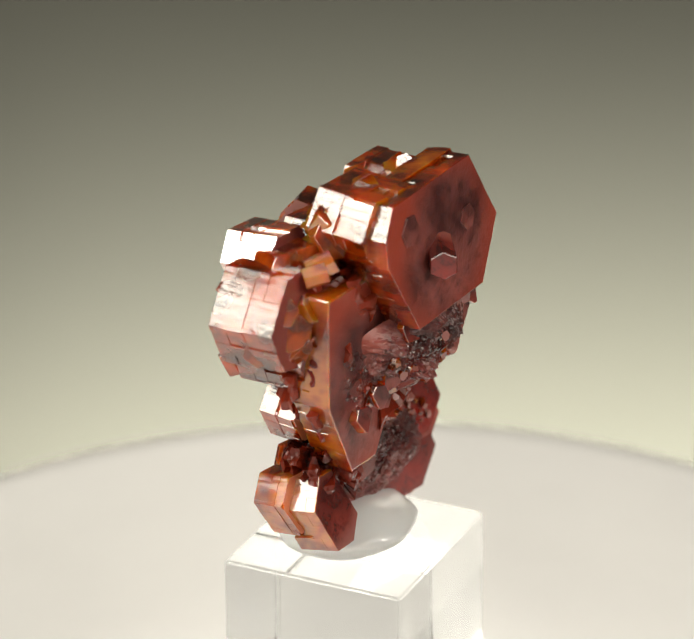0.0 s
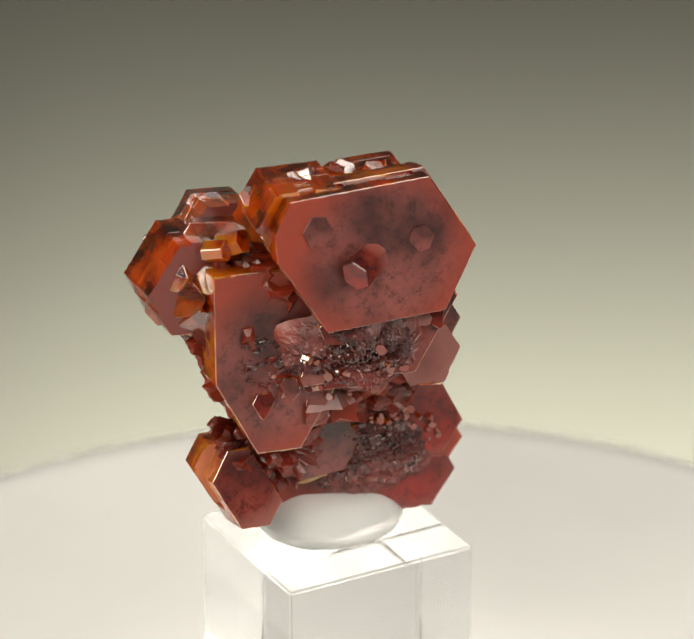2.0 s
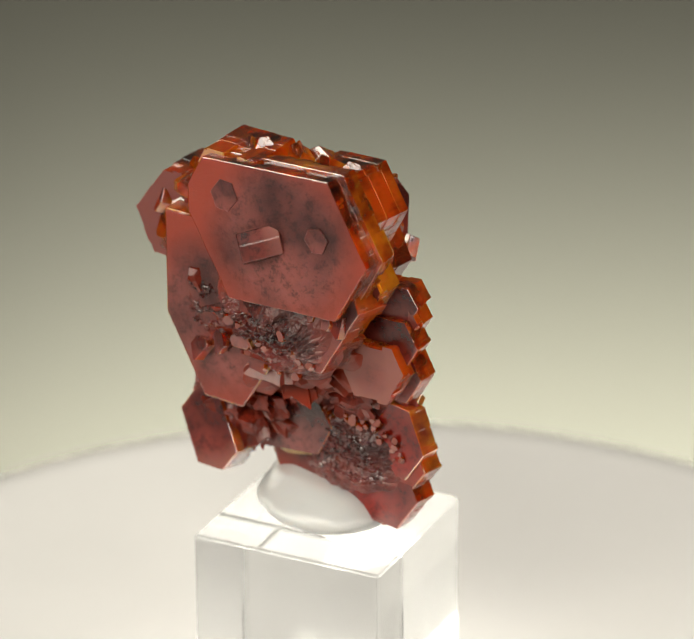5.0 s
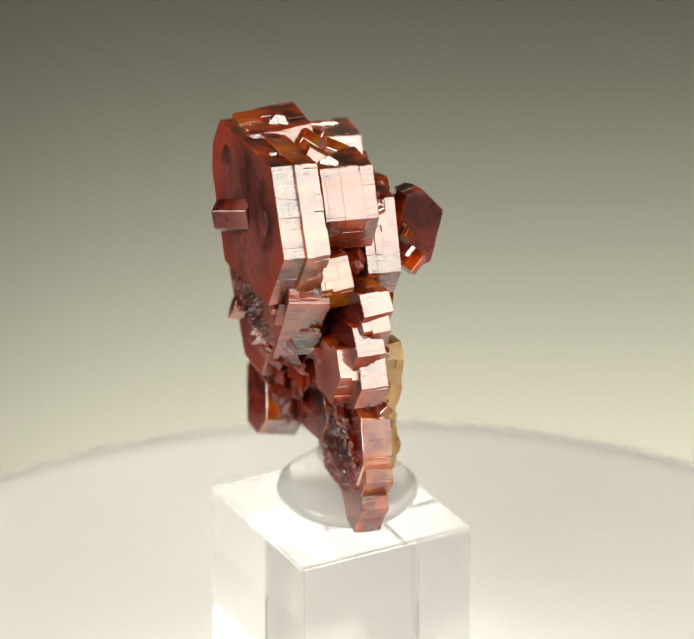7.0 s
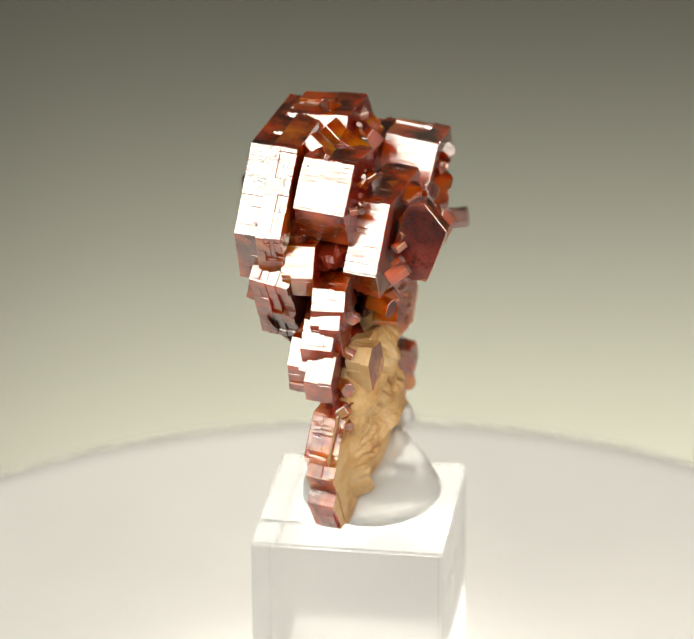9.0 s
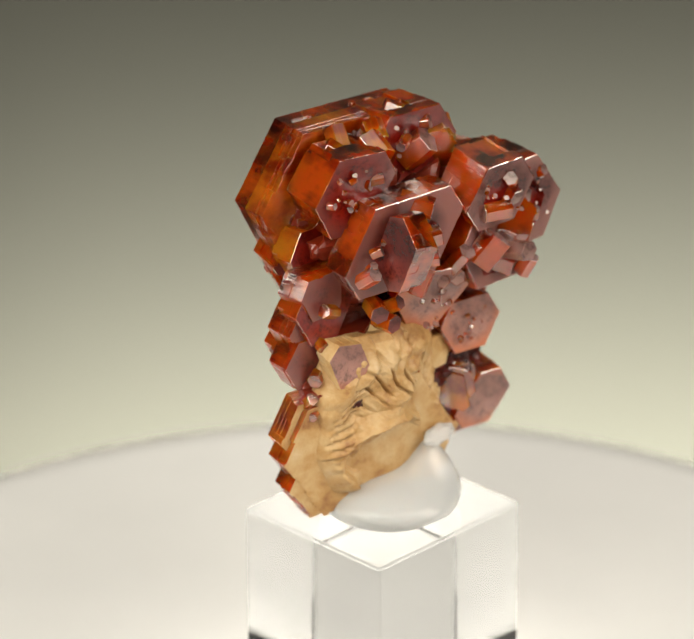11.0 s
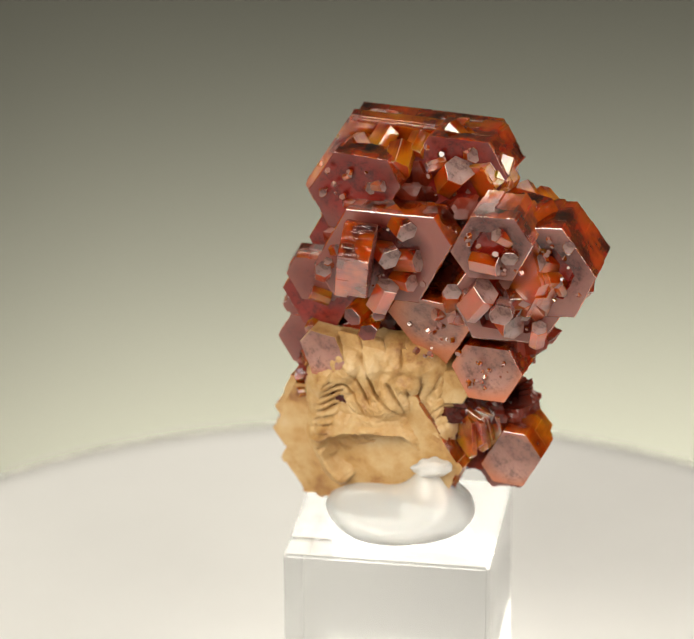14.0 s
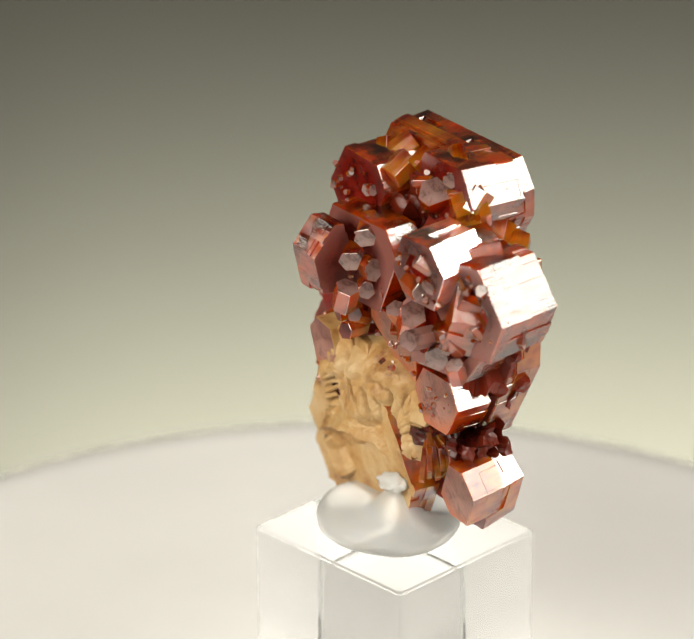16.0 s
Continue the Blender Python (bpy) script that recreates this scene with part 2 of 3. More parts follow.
def rubble(parent, name, spots, mats, label=""):
    """Many tiny platelets, too small to count, in one mesh. spots: pose and radius in mm."""
    rng = random.Random(len(spots))
    bm = bmesh.new()
    for m, r in spots:
        sides = [r * rng.uniform(0.6, 1.1) for _ in range(6)]
        prism_bmesh(bm, hex_outline(rng.uniform(0, 60), sides), r * 0.5, r * 1.3, 0, m)
    return tagged(part(name, bm, mats, parent, label), kind="stuff")


def lump(parent, name, x, y, z, rx, ry, rz, mats, rough=0.25, scale=1.6, seed=0, label=""):
    """A faceted mass of intergrown crystal between the plates, in mm."""
    bm = bmesh.new()
    bmesh.ops.create_icosphere(bm, subdivisions=5, radius=1)
    for v in bm.verts:
        c = v.co.copy()
        h = noise.cell(c * scale * 2.2 + Vector((seed, 0, 0))) * rough + 0.5 * rough * noise.noise(c * scale * 3 + Vector((seed, 2, 0)))
        c *= 1 + h - rough * 0.5
        v.co = Vector((c.x * rx, c.y * ry, c.z * rz)) * MM
    at = pose(x * MM, y * MM, (z + TABLE) * MM)
    return part(name, bm, mats, parent, label, at)


# ---- the studio ----
def sweep():
    bm = bmesh.new()
    line = [(-0.75, -0.40), (0.20, -0.40)]
    line += [(0.20 + 0.16 * math.sin(a), -0.24 - 0.16 * math.cos(a)) for a in [radians(5 * k) for k in range(1, 19)]]
    line += [(0.36, 0.9)]
    rows = [[bm.verts.new((x, y, z)) for y, z in line] for x in (-0.8, 0.8)]
    for k in range(len(line) - 1):
        bm.faces.new((rows[0][k], rows[1][k], rows[1][k + 1], rows[0][k + 1]))
    smooth(bm)
    ob = part("backdrop", bm, PAPER, None)
    return tagged(ob, "beige grey paper sweep behind the turntable", "backdrop", kind="structure")


def box(name, lo, hi, mat, label, category):
    bm = bmesh.new()
    bmesh.ops.create_cube(bm, size=1)
    for v in bm.verts:
        v.co = Vector([lo[i] + (v.co[i] + 0.5) * (hi[i] - lo[i]) for i in range(3)])
    return tagged(part(name, bm, mat, None), label, category, kind="structure")


def studio():
    sweep()
    # stops short of the view; added to bounce light and show in the faces
    box("table_top", (-0.6, -0.7, -0.034), (0.6, 0.03, -0.0185), TABLE_PALE, "unseen pale grey table top under the turntable, added as reflector", "table")
    a = 1.3
    box("floor", (-a, -a, -0.45), (a, a, -0.41), PAINT, "dark studio table top under the paper", "floor")
    box("ceiling", (-a, -a, 1.30), (a, a, 1.33), PAINT, "dark studio ceiling", "ceiling")
    box("wall_north", (-a, a, -0.45), (a, a + 0.03, 1.33), PAINT, "dark studio wall", "wall")
    box("wall_south", (-a, -a - 0.03, -0.45), (a, -a, 1.33), PAINT, "dark studio wall", "wall")
    box("wall_east", (a, -a, -0.45), (a + 0.03, a, 1.33), PAINT, "dark studio wall", "wall")
    box("wall_west", (-a - 0.03, -a, -0.45), (-a, a, 1.33), PAINT, "dark studio wall", "wall")


def turntable():
    base = tagged(new("turntable"), "round white motorised turntable with a rounded rim", "turntable")
    bm = bmesh.new()
    prof = [(0.0, 0.0), (0.0785, 0.0)] + [(0.0785 + 0.0085 * math.sin(a), -0.004 + 0.004 * math.cos(a)) for a in [radians(10 * k) for k in range(1, 10)]] + [(0.0870, -0.018), (0.0, -0.018)]
    n = 128
    rings = [[bm.verts.new((r * math.cos(2 * math.pi * k / n), r * math.sin(2 * math.pi * k / n), z)) for k in range(n)] if r else [bm.verts.new((0, 0, z))] for r, z in prof]
    for p, q in zip(rings, rings[1:]):
        for k in range(n):
            a, b = p[k % len(p)], p[(k + 1) % len(p)]
            c, d = q[(k + 1) % len(q)], q[k % len(q)]
            bm.faces.new([v for i, v in enumerate((a, d, c, b)) if v not in (a, d, c, b)[:i]])
    disc = [f for f in bm.faces if all(math.hypot(v.co.x, v.co.y) < 0.0786 and v.co.z > -0.001 for v in f.verts)]
    top = bmesh.new()
    hub = top.verts.new((0, 0, 0))
    ring = [top.verts.new(v.co) for v in rings[1]]
    for k in range(n):
        top.faces.new((hub, ring[k], ring[(k + 1) % n]))
    bmesh.ops.delete(bm, geom=disc, context="FACES")
    smooth(bm)
    part("platter", top, WHITE, base)
    part("rim", bm, WHITE, base, "rounded white rim")
    return base


def acrylic_block():
    base = tagged(new("acrylic_block"), "clear polished acrylic display block on the white turntable", "display block")
    bm = bmesh.new()
    bmesh.ops.create_cube(bm, size=1)
    for v in bm.verts:
        v.co = Vector((v.co.x * 25.3, v.co.y * 23.6, v.co.z * 26.8)) * MM
    bmesh.ops.bevel(bm, geom=list(bm.edges), offset=0.35 * MM, segments=2, affect="EDGES")
    block = part("block", bm, ACRYLIC, base, at=pose(-4.4 * MM, -1.1 * MM, 13.42 * MM, 0, 0, 1.2))
    block.visible_shadow = False
    return base


def putty():
    base = tagged(new("mounting_putty"), "flattened blob of clear mounting putty on the acrylic block", "putty")
    bm = bmesh.new()
    bmesh.ops.create_icosphere(bm, subdivisions=5, radius=1)
    for v in bm.verts:
        c = v.co.copy()
        k = 1 + 0.05 * noise.noise(c * 1.7) + 0.015 * noise.noise(c * 5)
        up = max(c.z, 0)
        x, y = c.x * 9.3 * k * (1 - 0.10 * up), c.y * 8.6 * k * (1 - 0.12 * up)
        z = max(c.z * (3.4 if c.z > 0 else 3.6), -2.4) + 29.2
        z += 4.2 * math.exp(-((c.x + 0.52) ** 2 + (c.y - 0.30) ** 2) * 9) * min(1.0, up * 2.5)
        v.co = Vector((x - 4.6, y + 0.2, z)) * MM
    smooth(bm)
    part("blob", bm, PUTTY, base)
    bm = bmesh.new()
    bmesh.ops.create_icosphere(bm, subdivisions=4, radius=1)
    for v in bm.verts:
        c = v.co * (1 + 0.25 * noise.noise(v.co * 2.1))
        v.co = Vector((-9.2 + c.x * 2.4, 3.9 + c.y * 1.0 - 0.2 * c.z, 36.6 + c.z * 1.2 - 0.35 * c.x)) * MM
    smooth(bm)
    part("smear", bm, PUTTY, base, "smear of putty up the matrix")
    return base


# ---- the specimen ----
def plates(base):
    """The large hexagonal plates: first those of the front, then those of the back."""
    c = crystal
    c(base, -4.1, -13.1, 14.5, -5, 4, 31.5, (9.8, 8.6, 14.0, 10.6, 8.4, 10.8), 4.6, (FROST, PRISM, AMBER), ((183, 13.1),), label="largest plate, with a frosted rose face", edge=0.05, steps=2, seed=3)
    c(base, -3.4, -10.4, 14.4, -5, 4, 31.5, (9.9, 8.8, 12.6, 10.2, 8.2, 10.9), 3.0, (PRISM, AMBER, AMBER), label="amber plate grown behind the largest one", edge=0.05, steps=3, seed=68)
    c(base, -1.6, -10.9, 5.3, -16, 6, 30, (7.8, 7.8, 7.8, 7.8, 7.4, 5.9), 5.1, (FROST, PRISM), steps=3, seed=4)
    c(base, -16.0, -7.6, 0.0, -4, 0, 27, (12, 12.8, 13.1, 6.7, 10.9, 9), 5.0, (FROST, AMBER), ((180, 7.2),), steps=3, seed=5)
    c(base, -0.6, -2.6, -16.2, -12.7, 3.3, 26.2, (10.8, 7.6, 10.8, 12.6, 8.3, 9.9), 3.5, (FROST, AMBER, TAN), label="plate at the foot of the cluster", steps=3, seed=6)
    c(base, 4.4, -4.0, -20.6, -12.7, 3.3, 26.2, (5.4, 2.6, 3.0, 5.0, 4.0, 4.6), 3.4, (GARNET, PRISM, TAN), label="thick tip of the foot plate", steps=3, seed=66)
    c(base, 6.3, -4.4, -13.6, -12.7, 3.3, 26.2, (4.3, 5.2, 3.6, 3.0, 4.0, 4.0), 3.0, (GARNET, AMBER, TAN), label="amber flank of the foot plate", steps=4, seed=67)
    c(base, -9.0, -3.2, -13.6, -4, 2, 34, (5.5, 6.0, 5.6, 5.2, 4.4, 6.0), 4.0, (ETCHED, PRISM), steps=2, seed=40)
    c(base, -18.9, -5.5, -15.9, -4, 12, 26.4, (3.1, 4.8, 4.1, 3.0, 5.1, 5.3), 5.2, (BLUSH, AMBER), steps=3, seed=7)
    c(base, 0.7, -0.1, 16.8, 171, -2.6, 27.7, (5.7, 4.8, 4.9, 5.7, 5.4, 4.1), 6.5, (GARNET, PRISM, AMBER), steps=3, seed=8)
    c(base, -11.1, -2.2, 19.3, 171, 2.6, 30.7, (5.5, 4.2, 5.2, 4.9, 4.9, 5.5), 7.8, (GARNET, PRISM, AMBER), steps=3, seed=9)
    c(base, -3.4, 4.1, 10.6, 171, -3.2, 32.2, (8.5, 5.6, 6.8, 9.0, 6.0, 6.4), 4.2, (BLUSH, PRISM), label="plate set with small standing crystals", steps=3, seed=10)
    c(base, -18.3, 4.9, 6.7, 185, 4.0, 27, (5.6, 6.6, 5.7, 6.1, 5.7, 6.7), 8.5, (MAUVE, PRISM, GARNET), steps=4, seed=11, hopper=(0.74, 0.9))
    c(base, -16.5, 7.0, 13.7, 172.5, -6.6, 33.2, (5.0, 4.2, 3.9, 4.8, 4.3, 4.3), 6.8, (MAUVE, PRISM, GARNET), steps=3, seed=12, hopper=(0.5, 0.7))
    c(base, -23.2, 5.0, 10.1, 175, -2.2, 34.8, (4.8, 5.9, 4.8, 6.1, 5.8, 5.3), 8.5, (MAUVE, PRISM, GARNET), steps=3, seed=13, hopper=(0.55, 0.9))
    c(base, -9.1, 3.0, 1.2, 165, -20, 29, (4.7, 4.2, 5.6, 4.6, 7.2, 4.0), 4.0, (ROSE, PRISM), steps=2, seed=14)
    c(base, -15.8, 3.0, -3.9, 170, 1.0, 30.2, (3.7, 2.8, 3.9, 4.2, 4.3, 4.0), 5.0, (ROSE, PRISM), steps=2, seed=15)
    c(base, 4.6, 2.4, -3.2, 170, 0, 20.2, (2.3, 2.1, 2.6, 2.5, 3.7, 3.4), 3.0, (ROSE, TAN), steps=2, seed=16)
    c(base, 5.6, -1.0, 2.6, 178, 0, 30, (4.0, 4.0, 4.1, 3.7, 4.2, 4.0), 3.6, (GARNET, PRISM), steps=2, seed=17)
    c(base, 5.4, -3.0, -3.2, 176, -4, 30, (3.8, 3.6, 3.9, 3.8, 3.8, 4.0), 4.4, (BLUSH, PRISM), steps=3, seed=18)
    c(base, 3.6, -4.4, 8.6, 174, 3, 32, (3.4, 3.2, 3.3, 3.5, 3.3, 3.6), 4.0, (GARNET, AMBER), steps=2, seed=19)
    c(base, 5.6, -4.8, 5.2, 2, 0, 30, (3.6, 2.4, 3.6, 3.6, 3.4, 3.6), 4.0, (BLUSH, PRISM), steps=2, seed=20)
    c(base, 5.9, -5.6, 0.6, -4, 2, 30, (3.8, 3.0, 3.6, 3.6, 3.5, 3.9), 3.8, (BLUSH, PRISM), steps=3, seed=21)
    c(base, 6.2, -5.0, -3.6, -6, 4, 30, (3.8, 3.1, 3.6, 3.6, 3.5, 3.9), 3.4, (BLUSH, PRISM), steps=2, seed=22)
    c(base, -19.2, 2.5, -16.2, 167, -10, 30.6, (3.5, 4.1, 3.2, 4.7, 3.9, 2.6), 4.6, (ROSE, AMBER), steps=2, seed=23)
    c(base, 1.4, 7.0, 11.2, 90, 7, 41, (3.7, 4.7, 2.8, 3.6, 4.6, 2.7), 3.8, (BLUSH, PRISM), label="thick plate standing on edge", steps=2, seed=24)
    c(base, -8.7, -14.9, 13.4, -56, -12, 2, (1.6, 1.7, 1.8, 1.6, 1.7, 1.8), 5.0, (GARNET, BLUSH), label="stubby crystal growing out of the largest plate", seed=25)
    c(base, -15.4, -5.0, 18.6, -30, 12, 24, (3.4, 3.0, 3.2, 3.4, 3.2, 3.0), 4.0, (PRISM, AMBER), steps=3, seed=26)
    c(base, -20.5, -2.2, 13.6, -28, 8, 30, (4.4, 4.0, 4.6, 4.4, 4.6, 4.2), 6.0, (PRISM, PRISM), steps=4, seed=27)
    c(base, -21.5, 1.0, 7.5, -40, -14, 20, (4.0, 4.2, 4.8, 4.6, 4.2, 4.0), 4.5, (PRISM, PRISM), steps=4, seed=28)

    c(base, -18.4, 10.3, 6.6, 184, 10, 20, (1.3, 1.1, 1.2, 1.4, 1.1, 1.2), 4.6, (PALE, PALE), edge=0.08, label="pale-tipped crystal pointing out from the back", seed=60)
    c(base, -25.5, -3.8, 9.5, -35, 10, 40, (2.2, 2.0, 2.4, 2.1, 2.0, 2.3), 4.0, (PRISM, AMBER), edge=0.08, seed=61)
    c(base, -23.6, -4.4, 6.2, -20, -25, 15, (2.4, 2.2, 2.0, 2.5, 2.2, 2.1), 4.0, (PRISM, PRISM), edge=0.08, seed=62)
    c(base, -26.6, -2.8, 12.4, -50, 20, 28, (1.9, 1.6, 1.8, 1.9, 1.7, 1.8), 3.6, (PRISM, AMBER), edge=0.08, seed=63)
    c(base, -22.4, -5.0, 11.8, -10, 32, 8, (1.7, 1.6, 1.9, 1.5, 1.7, 1.6), 3.4, (AMBER, AMBER), edge=0.08, seed=64)
    c(base, -27.2, -1.0, 7.6, -62, -8, 50, (2.6, 2.2, 2.4, 2.6, 2.1, 2.5), 4.4, (PRISM, PRISM), edge=0.08, seed=65)
    c(base, -12.1, -12.3, 18.7, -5, 4, 24, (1.6, 1.8, 1.7, 1.7, 1.8, 1.6), 0.5, (FROST, FROST), edge=0.05, name="growth_hillock")
    c(base, 0.9, -13.65, 15.8, -5, 4, 40, (1.3, 1.5, 1.6, 1.4, 1.5, 1.3), 0.5, (FROST, FROST), edge=0.05, name="growth_hillock")
    for k, (x, y, z, r) in enumerate(((-9.5, -6.5, 22.6, 1.7), (-6.6, -5.2, 22.4, 1.3), (-12.5, -6.0, 22.9, 1.2), (-2.0, -6.8, 22.2, 1.5), (1.4, -5.0, 21.6, 1.2), (-4.4, -3.6, 21.4, 1.6), (-16.6, -3.8, 21.0, 1.4), (-18.4, -5.4, 16.4, 1.5), (-20.8, -5.8, 15.6, 1.3))):
        rng = random.Random(70 + k)
        c(base, x, y, z, rng.uniform(-60, 60), rng.uniform(10, 55), rng.uniform(0, 60), [r * rng.uniform(0.8, 1.1) for _ in range(6)], r * 2.2, (PRISM, AMBER), edge=0.07, name="small_crystal")


def tablets(base):
    """Thin etched tablets along the lower edge of the largest plate and in the gap under it."""
    rng = random.Random(91)
    for k in range(16):
        w = (k + rng.uniform(0.0, 0.9)) / 16
        x = (-12.0 + 15.0 * w) if k % 2 else (-18.0 + 21.0 * w)
        if k % 2:
            z, y, az, el = 3.6 + 2.4 * w + rng.uniform(-1.3, 1.3), -10.0 - 2.4 * w, -14, rng.uniform(-4, 22)
        else:
            z, y, az, el = -2.6 + 2.0 * w + rng.uniform(-1.8, 1.8), -8.6 - 2.0 * w, -14, rng.uniform(-6, 30)
        r = rng.uniform(1.0, 2.3)
        sides = [r * rng.uniform(0.4, 1.4) for _ in range(6)]
        crystal(base, x, y - rng.uniform(0.0, 1.0), z, az + rng.uniform(-16, 16), el, rng.uniform(0, 60), sides, rng.uniform(0.7, 1.5), (FROST if k % 3 else BLUSH, PRISM), edge=0.06, name="tablet")


def sprinkle(base, y, mats, rows, seed, az=178.0):
    """Small stubby crystals on a face of the back: place across and up, and radius."""
    rng = random.Random(seed)
    for x, z, r in rows:
        sides = [r * rng.uniform(0.75, 1.05) for _ in range(6)]
        crystal(base, x, y + rng.uniform(0.3, 1.1) * r, z, az + rng.uniform(-75, 75), rng.uniform(-25, 65), rng.uniform(0, 60), sides, r * rng.uniform(2.0, 3.2), mats, edge=0.06, name="small_crystal")


def matrix_slab(base):
    """The tan base of the cluster, ribbed and broken, seen from the back."""
    bm = bmesh.new()
    rings, spokes = 84, 300
    rows = []
    for i in range(rings + 1):
        r = i / rings
        row = []
        for k in range(spokes):
            a = 2 * math.pi * k / spokes
            ca, sa = math.cos(a), math.sin(a)
            lobe = (abs(ca) ** 3 + abs(sa) ** 3) ** (-1 / 3) * (1 + 0.10 * noise.noise(Vector((ca * 2.2, sa * 2.2, 4.0))))
            lift = 1 - 0.42 * max(0.0, -sa) * min(1.0, max(0.0, 1 - (ca - 0.1) * 2.5))
            x, z = -2.6 + 10.0 * ca * lobe * r, -12.3 + 11.0 * sa * lobe * r * lift
            p = Vector((x, z, 0))
            bend = 1.6 * noise.noise(p * 0.22)
            h = 2.8 + 0.05 * (z + 12) - (0.026 if x > -1.5 else 0.010) * (x + 1.5) ** 2 + 1.5 * noise.noise(p * 0.19) + 1.3 * abs(noise.noise(p * 0.35))
            # a hollow at the bottom with a sharp upper lip
            dip = math.hypot((x + 2.0 + bend) / 6.6, (z + 17.2) / (3.6 if z > -17.2 else 6.0))
            h -= 1.7 * min(1.0, max(0.0, (1.05 - dip) * 3.0)) - 0.9 * max(0.0, 1 - abs(dip - 1.12) * 5)
            # teeth that fan out from the hub, and a comb along the outer flank
            fan = math.atan2(z + 13.5, x + 6.5)
            spoke = max(0.0, math.sin(fan * 27 + 2.5 * bend)) ** 5 * max(0.0, min(1.0, 0.35 + 2.2 * noise.noise(p * 0.30 + Vector((0, 9, 2)))))
            h -= 1.4 * spoke * max(0.0, min(1.0, (math.hypot(x + 6.5, z + 13.5) - 2.5) / 2)) * max(0.0, min(1.0, (3.5 - x) / 3)) * (1.0 if z > -11.5 else 0.35)
            comb = max(0.0, math.sin(z * 6.4 + x * 3.4 + bend)) ** 3
            h -= 1.7 * comb * max(0.0, 1 - abs(x - 4.6 + 0.32 * (z + 13)) / 1.5) * (1.0 if -17.5 < z < -7.5 else 0.0)
            h += 0.20 * noise.noise(p * 1.3) + 0.12 * noise.noise(p * 3.0)
            h = h * (1 - r ** 11) - 1.0 * r ** 11
            row.append(bm.verts.new(Vector((x, h, z + TABLE)) * MM))
        rows.append(row)
    for p, q in zip(rows, rows[1:]):
        for k in range(spokes):
            bm.faces.new((p[k], p[(k + 1) % spokes], q[(k + 1) % spokes], q[k]))
    back = [bm.verts.new(v.co + Vector((0, -1.2 * MM, 0))) for v in rows[-1]]
    for k in range(spokes):
        bm.faces.new((rows[-1][k], rows[-1][(k + 1) % spokes], back[(k + 1) % spokes], back[k]))
    bm.faces.new(back)
    bmesh.ops.remove_doubles(bm, verts=bm.verts, dist=1e-6)
    bmesh.ops.recalc_face_normals(bm, faces=list(bm.faces))
    smooth(bm)
    part("matrix", bm, TAN, base, "tan ribbed matrix at the back")


def specimen():
    base = tagged(new("mineral_specimen"), "cluster of glossy red hexagonal crystals on tan matrix", "mineral")
    plates(base)
    tablets(base)
    lump(base, "core", -7, -4.5, 11, 11, 5.5, 9, HEART, 0.3, 1.5, 1)
    lump(base, "core", -8, -4.0, -1, 13, 4.6, 9, HEART, 0.3, 1.6, 5)
    lump(base, "core", -18, -1.5, 6, 6.5, 5.5, 9, HEART, 0.35, 1.7, 9)
    lump(base, "core", -14, -2.0, -12, 7, 4.0, 7, HEART, 0.3, 1.7, 13)
    lump(base, "core", -1, -1.5, -7.5, 8.5, 3.4, 6, HEART, 0.3, 1.7, 17)
    matrix_slab(base)
    rng = random.Random(15)
    for k in range(6):
        crystal(base, -13.0 - 0.45 * k, 2.6 - 0.25 * k, -13.4 + 0.2 * k, 128 + 9 * k, rng.uniform(-14, 6), 12, [2.6 * rng.uniform(0.7, 1.1) for _ in range(6)], 0.7, (AMBER, AMBER), edge=0.06, name="blade", label="thin amber blade beside the matrix" if k == 0 else "")
    for x, z, r in ((1.6, -2.9, 2.0), (-1.4, -3.6, 2.1), (-4.6, -4.3, 1.8), (-7.2, -5.2, 1.6), (-11.6, -7.6, 2.2)):
        crystal(base, x, 1.7 + rng.uniform(0, 0.6), z, 176 + rng.uniform(-14, 14), rng.uniform(-4, 12), 30 + rng.uniform(-8, 8), [r * rng.uniform(0.85, 1.2) for _ in range(6)], 2.6, (TAN, TAN), edge=0.15, name="crystal", label="dull tan tablet at the edge of the matrix")
    etched_patch(base, -7.4, -11.2, 0.8, -16, -20, 10.4, 6.8, 2.8, (ETCHED, FROST), 3.0, "corroded dark area between the front plates")
    etched_patch(base, -17.0, -7.3, 0.6, -4, 0, 6.2, 7.6, 1.7, (ETCHED, FROST), 5.0)
    etched_patch(base, -1.0, -3.7, -16.6, -12.7, 3.3, 10.2, 6.6, 1.7, (ETCHED, FROST), 8.0)
    sprinkle(base, 4.9, (PALE, PRISM), [(-6.5, 14.5, 1.5), (-7.8, 10.8, 1.4), (-7.0, 8.0, 1.1), (-4.5, 11.1, 1.4), (-4.2, 7.8, 1.5), (3.6, 9.0, 1.1), (1.9, 11.4, 0.7), (3.3, 9.9, 0.6)], 31)
    sprinkle(base, 5.6, (PALE, PRISM), [(-11.9, 7.4, 1.2), (-16.2, 8.3, 1.9), (-18.4, 6.4, 1.5), (-20.7, 5.1, 0.9), (-19.4, 3.4, 1.7), (-13.8, 7.6, 0.7), (-20.8, 7.0, 1.1), (-22.5, 3.7, 1.2)], 32, 186)
    sprinkle(base, 7.0, (PALE, PRISM), [(-17.3, 15.9, 0.9), (-18.9, 12.7, 1.1), (-17.8, 11.6, 1.2)], 33)
    sprinkle(base, 5.2, (PALE, PRISM), [(-20.2, 14.4, 0.8), (-22.2, 11.7, 1.2), (-25.7, 13.9, 0.8), (-24.5, 9.0, 0.7)], 34)
    sprinkle(base, -1.9, (PALE, PRISM), [(-11.7, 20.2, 1.8), (-13.2, 21.7, 0.9), (-7.6, 20.0, 0.8), (-10.7, 18.2, 0.6)], 35)
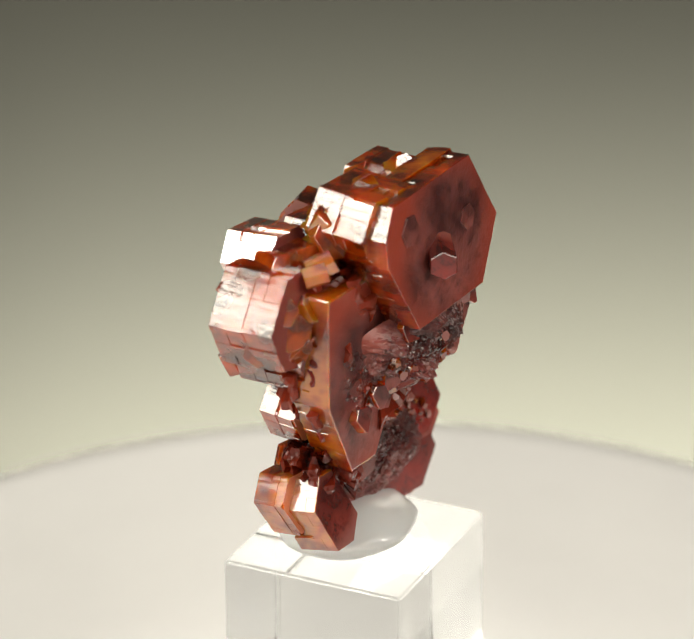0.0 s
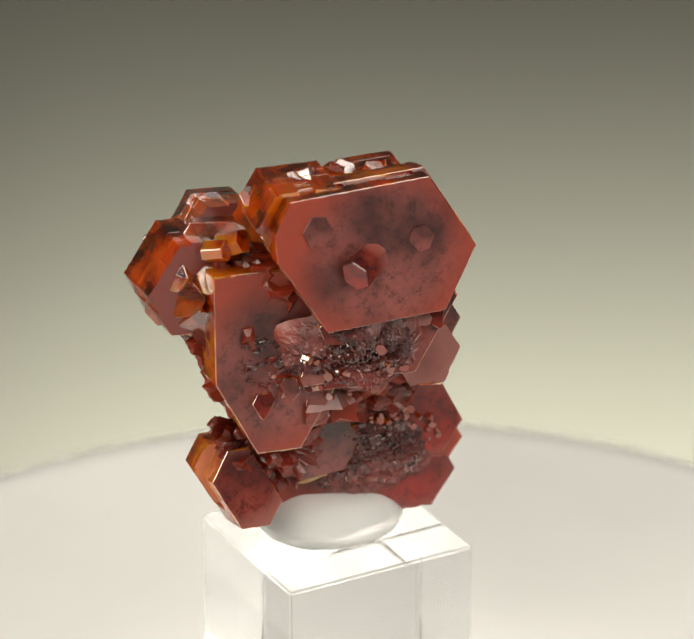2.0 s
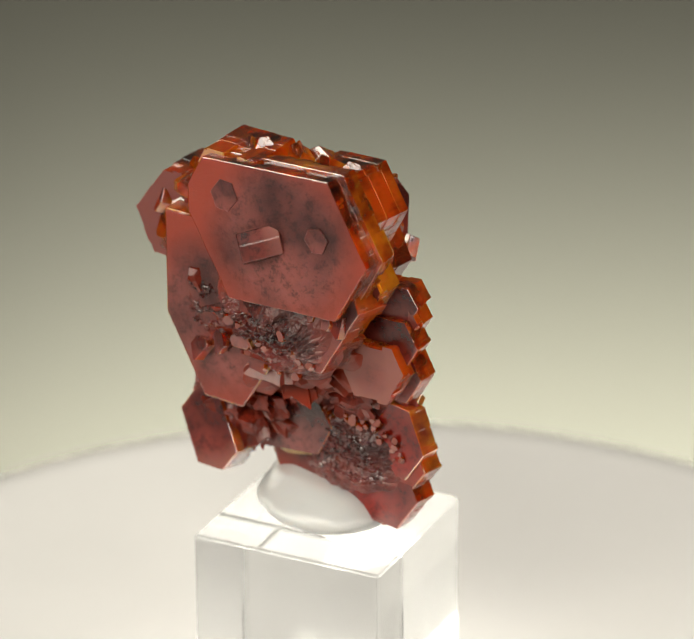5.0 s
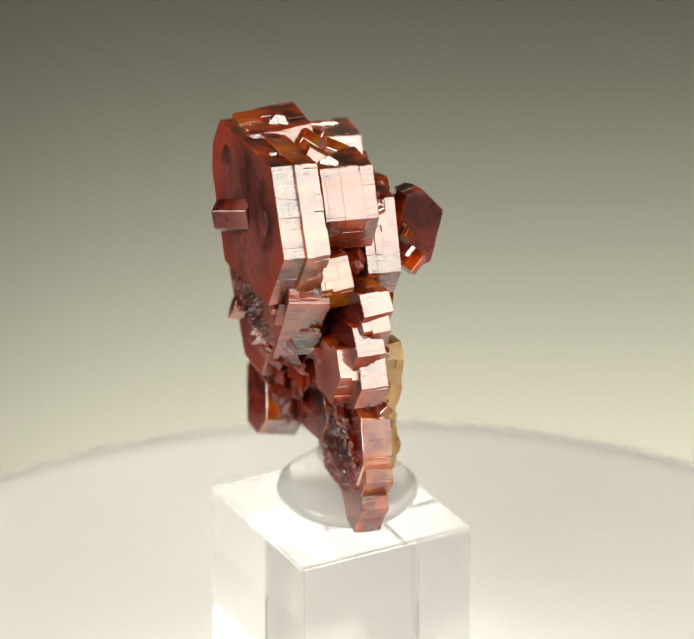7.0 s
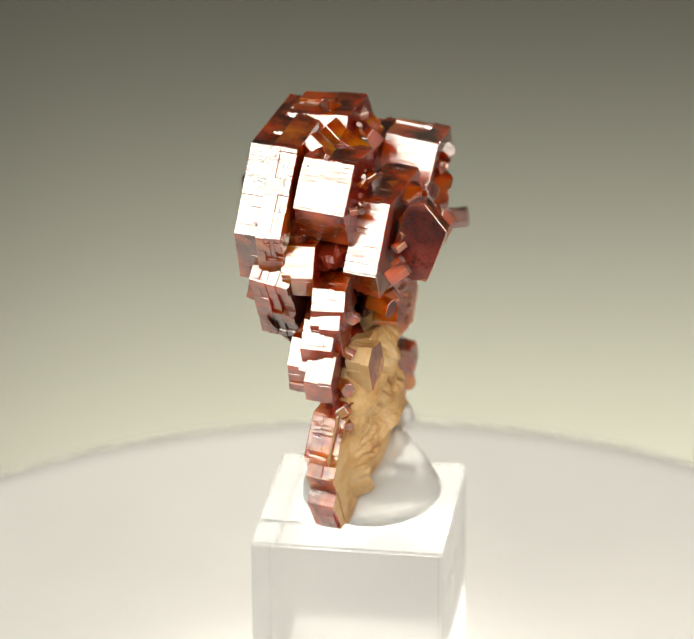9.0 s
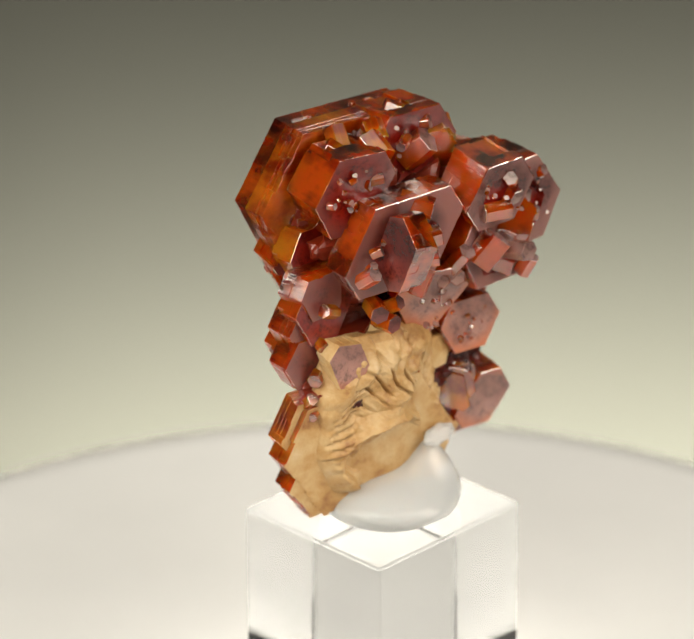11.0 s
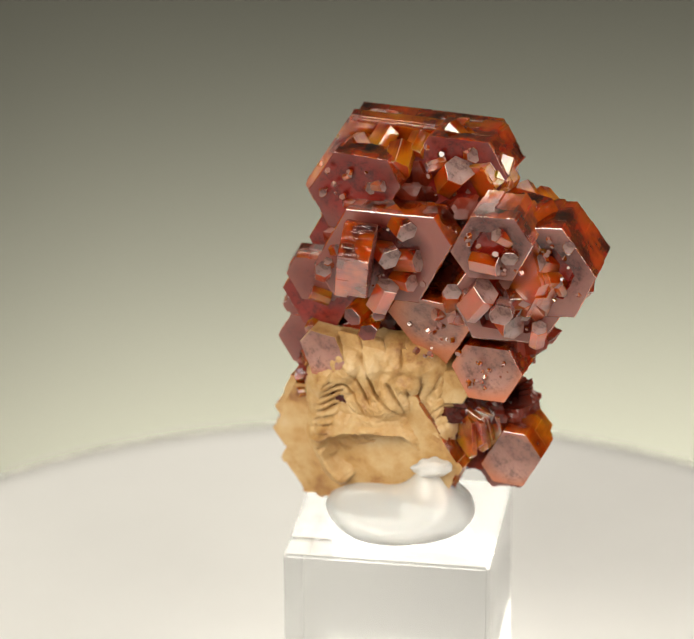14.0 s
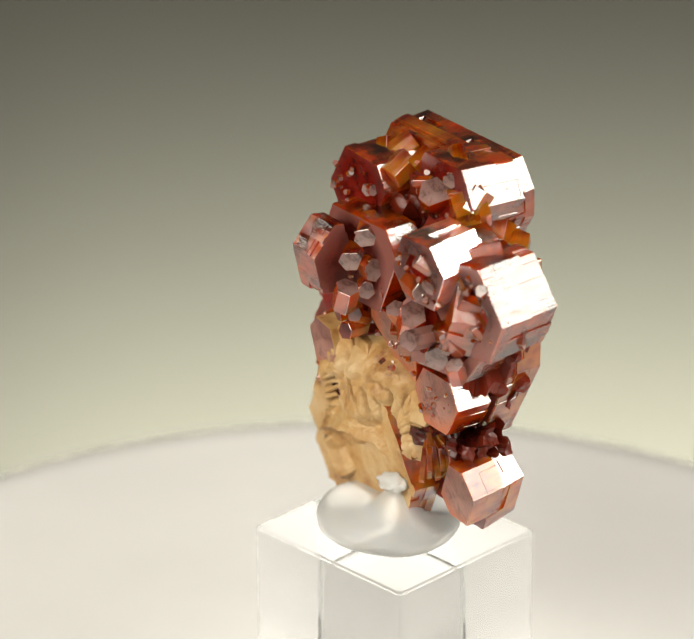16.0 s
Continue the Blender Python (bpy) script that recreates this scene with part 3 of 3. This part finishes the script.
    sprinkle(base, 0.1, (PALE, PRISM), [(-1.3, 17.5, 0.8), (-2.8, 18.1, 0.7), (4.8, 16.4, 0.5), (1.4, 19.1, 0.4), (2.3, 15.2, 0.5)], 36)
    sprinkle(base, -0.8, (PRISM, AMBER), [(6.4, 3.2, 0.9), (6.4, -1.8, 0.8), (7.6, -6.0, 0.9), (8.0, -8.2, 0.8), (8.2, -10.6, 0.6)], 37, 120)
    sprinkle(base, 3.6, (ROSE, PRISM), [(-9.4, 3.5, 0.9), (-11.5, 3.6, 1.2)], 38)
    sprinkle(base, 3.0, (FROST, AMBER), [(0.7, 2.0, 1.3), (-1.2, 0.3, 1.2), (-2.7, 2.7, 1.0)], 39)
    rng = random.Random(5)
    spots = []
    for _ in range(26):
        a, d = rng.uniform(0, 2 * math.pi), math.sqrt(rng.random())
        x, z = -9.0 + 8.8 * d * math.cos(a), -0.8 + 4.2 * d * math.sin(a)
        y = -11.3 - 0.25 * (x + 8.5) - 0.42 * (z - 1.2)
        spots.append((facing(x, y, z, rng.uniform(-50, 40), rng.uniform(-35, 45)), rng.uniform(0.25, 0.75)))
    for _ in range(50):
        a, d = rng.uniform(0.2, 3.4), rng.uniform(0.7, 1.05)
        spots.append((facing(0.5 + 8.4 * d * math.cos(a), -3.6 - 1.8 * d * math.cos(a), -16.2 + 5.2 * d * math.sin(a), rng.uniform(-50, 40), rng.uniform(-30, 50)), rng.uniform(0.2, 0.6)))
    # pale platelets strewn at random to stand in for glints of small facets
    glints = []
    for x, y, z, w, h in ((-4.0, 4.8, 10.5, 6.0, 4.5), (-18.5, 5.6, 6.5, 4.5, 4.0), (-17.0, 7.3, 13.5, 3.4, 3.0), (-23.5, 5.3, 10.5, 3.6, 4.2), (0.5, 0.3, 16.8, 4.0, 3.4), (-11.0, -1.8, 19.5, 3.8, 3.2), (-9.5, 3.6, 0.0, 3.0, 3.0), (-15.8, 3.3, -4.6, 2.8, 1.8)):
        for _ in range(16):
            u, v = rng.uniform(-1, 1), rng.uniform(-1, 1)
            glints.append((facing(x + w * u, y + 0.05 * w * u, z + h * v, rng.uniform(110, 250), rng.uniform(-40, 60)), rng.uniform(0.15, 0.42)))
    rubble(base, "glint_platelets", glints, (PALE, PRISM), "tiny pale platelets added as glints over the back plates")
    rubble(base, "crystal_rubble", spots, (BLUSH, PRISM), "sparkling rubble of tiny crystals")
    return base


studio()
TURNTABLE = turntable()
BLOCK = acrylic_block()
BLOB = putty()
SPECIMEN = specimen()


def motions():
    turn = [(t, pose(0, 0, 0, 0, 0, TURN * (t - 3.5))) for t in [0.5 * k for k in range(33)]]
    for thing in (TURNTABLE, BLOCK, BLOB, SPECIMEN):
        walk(thing, turn)


motions()
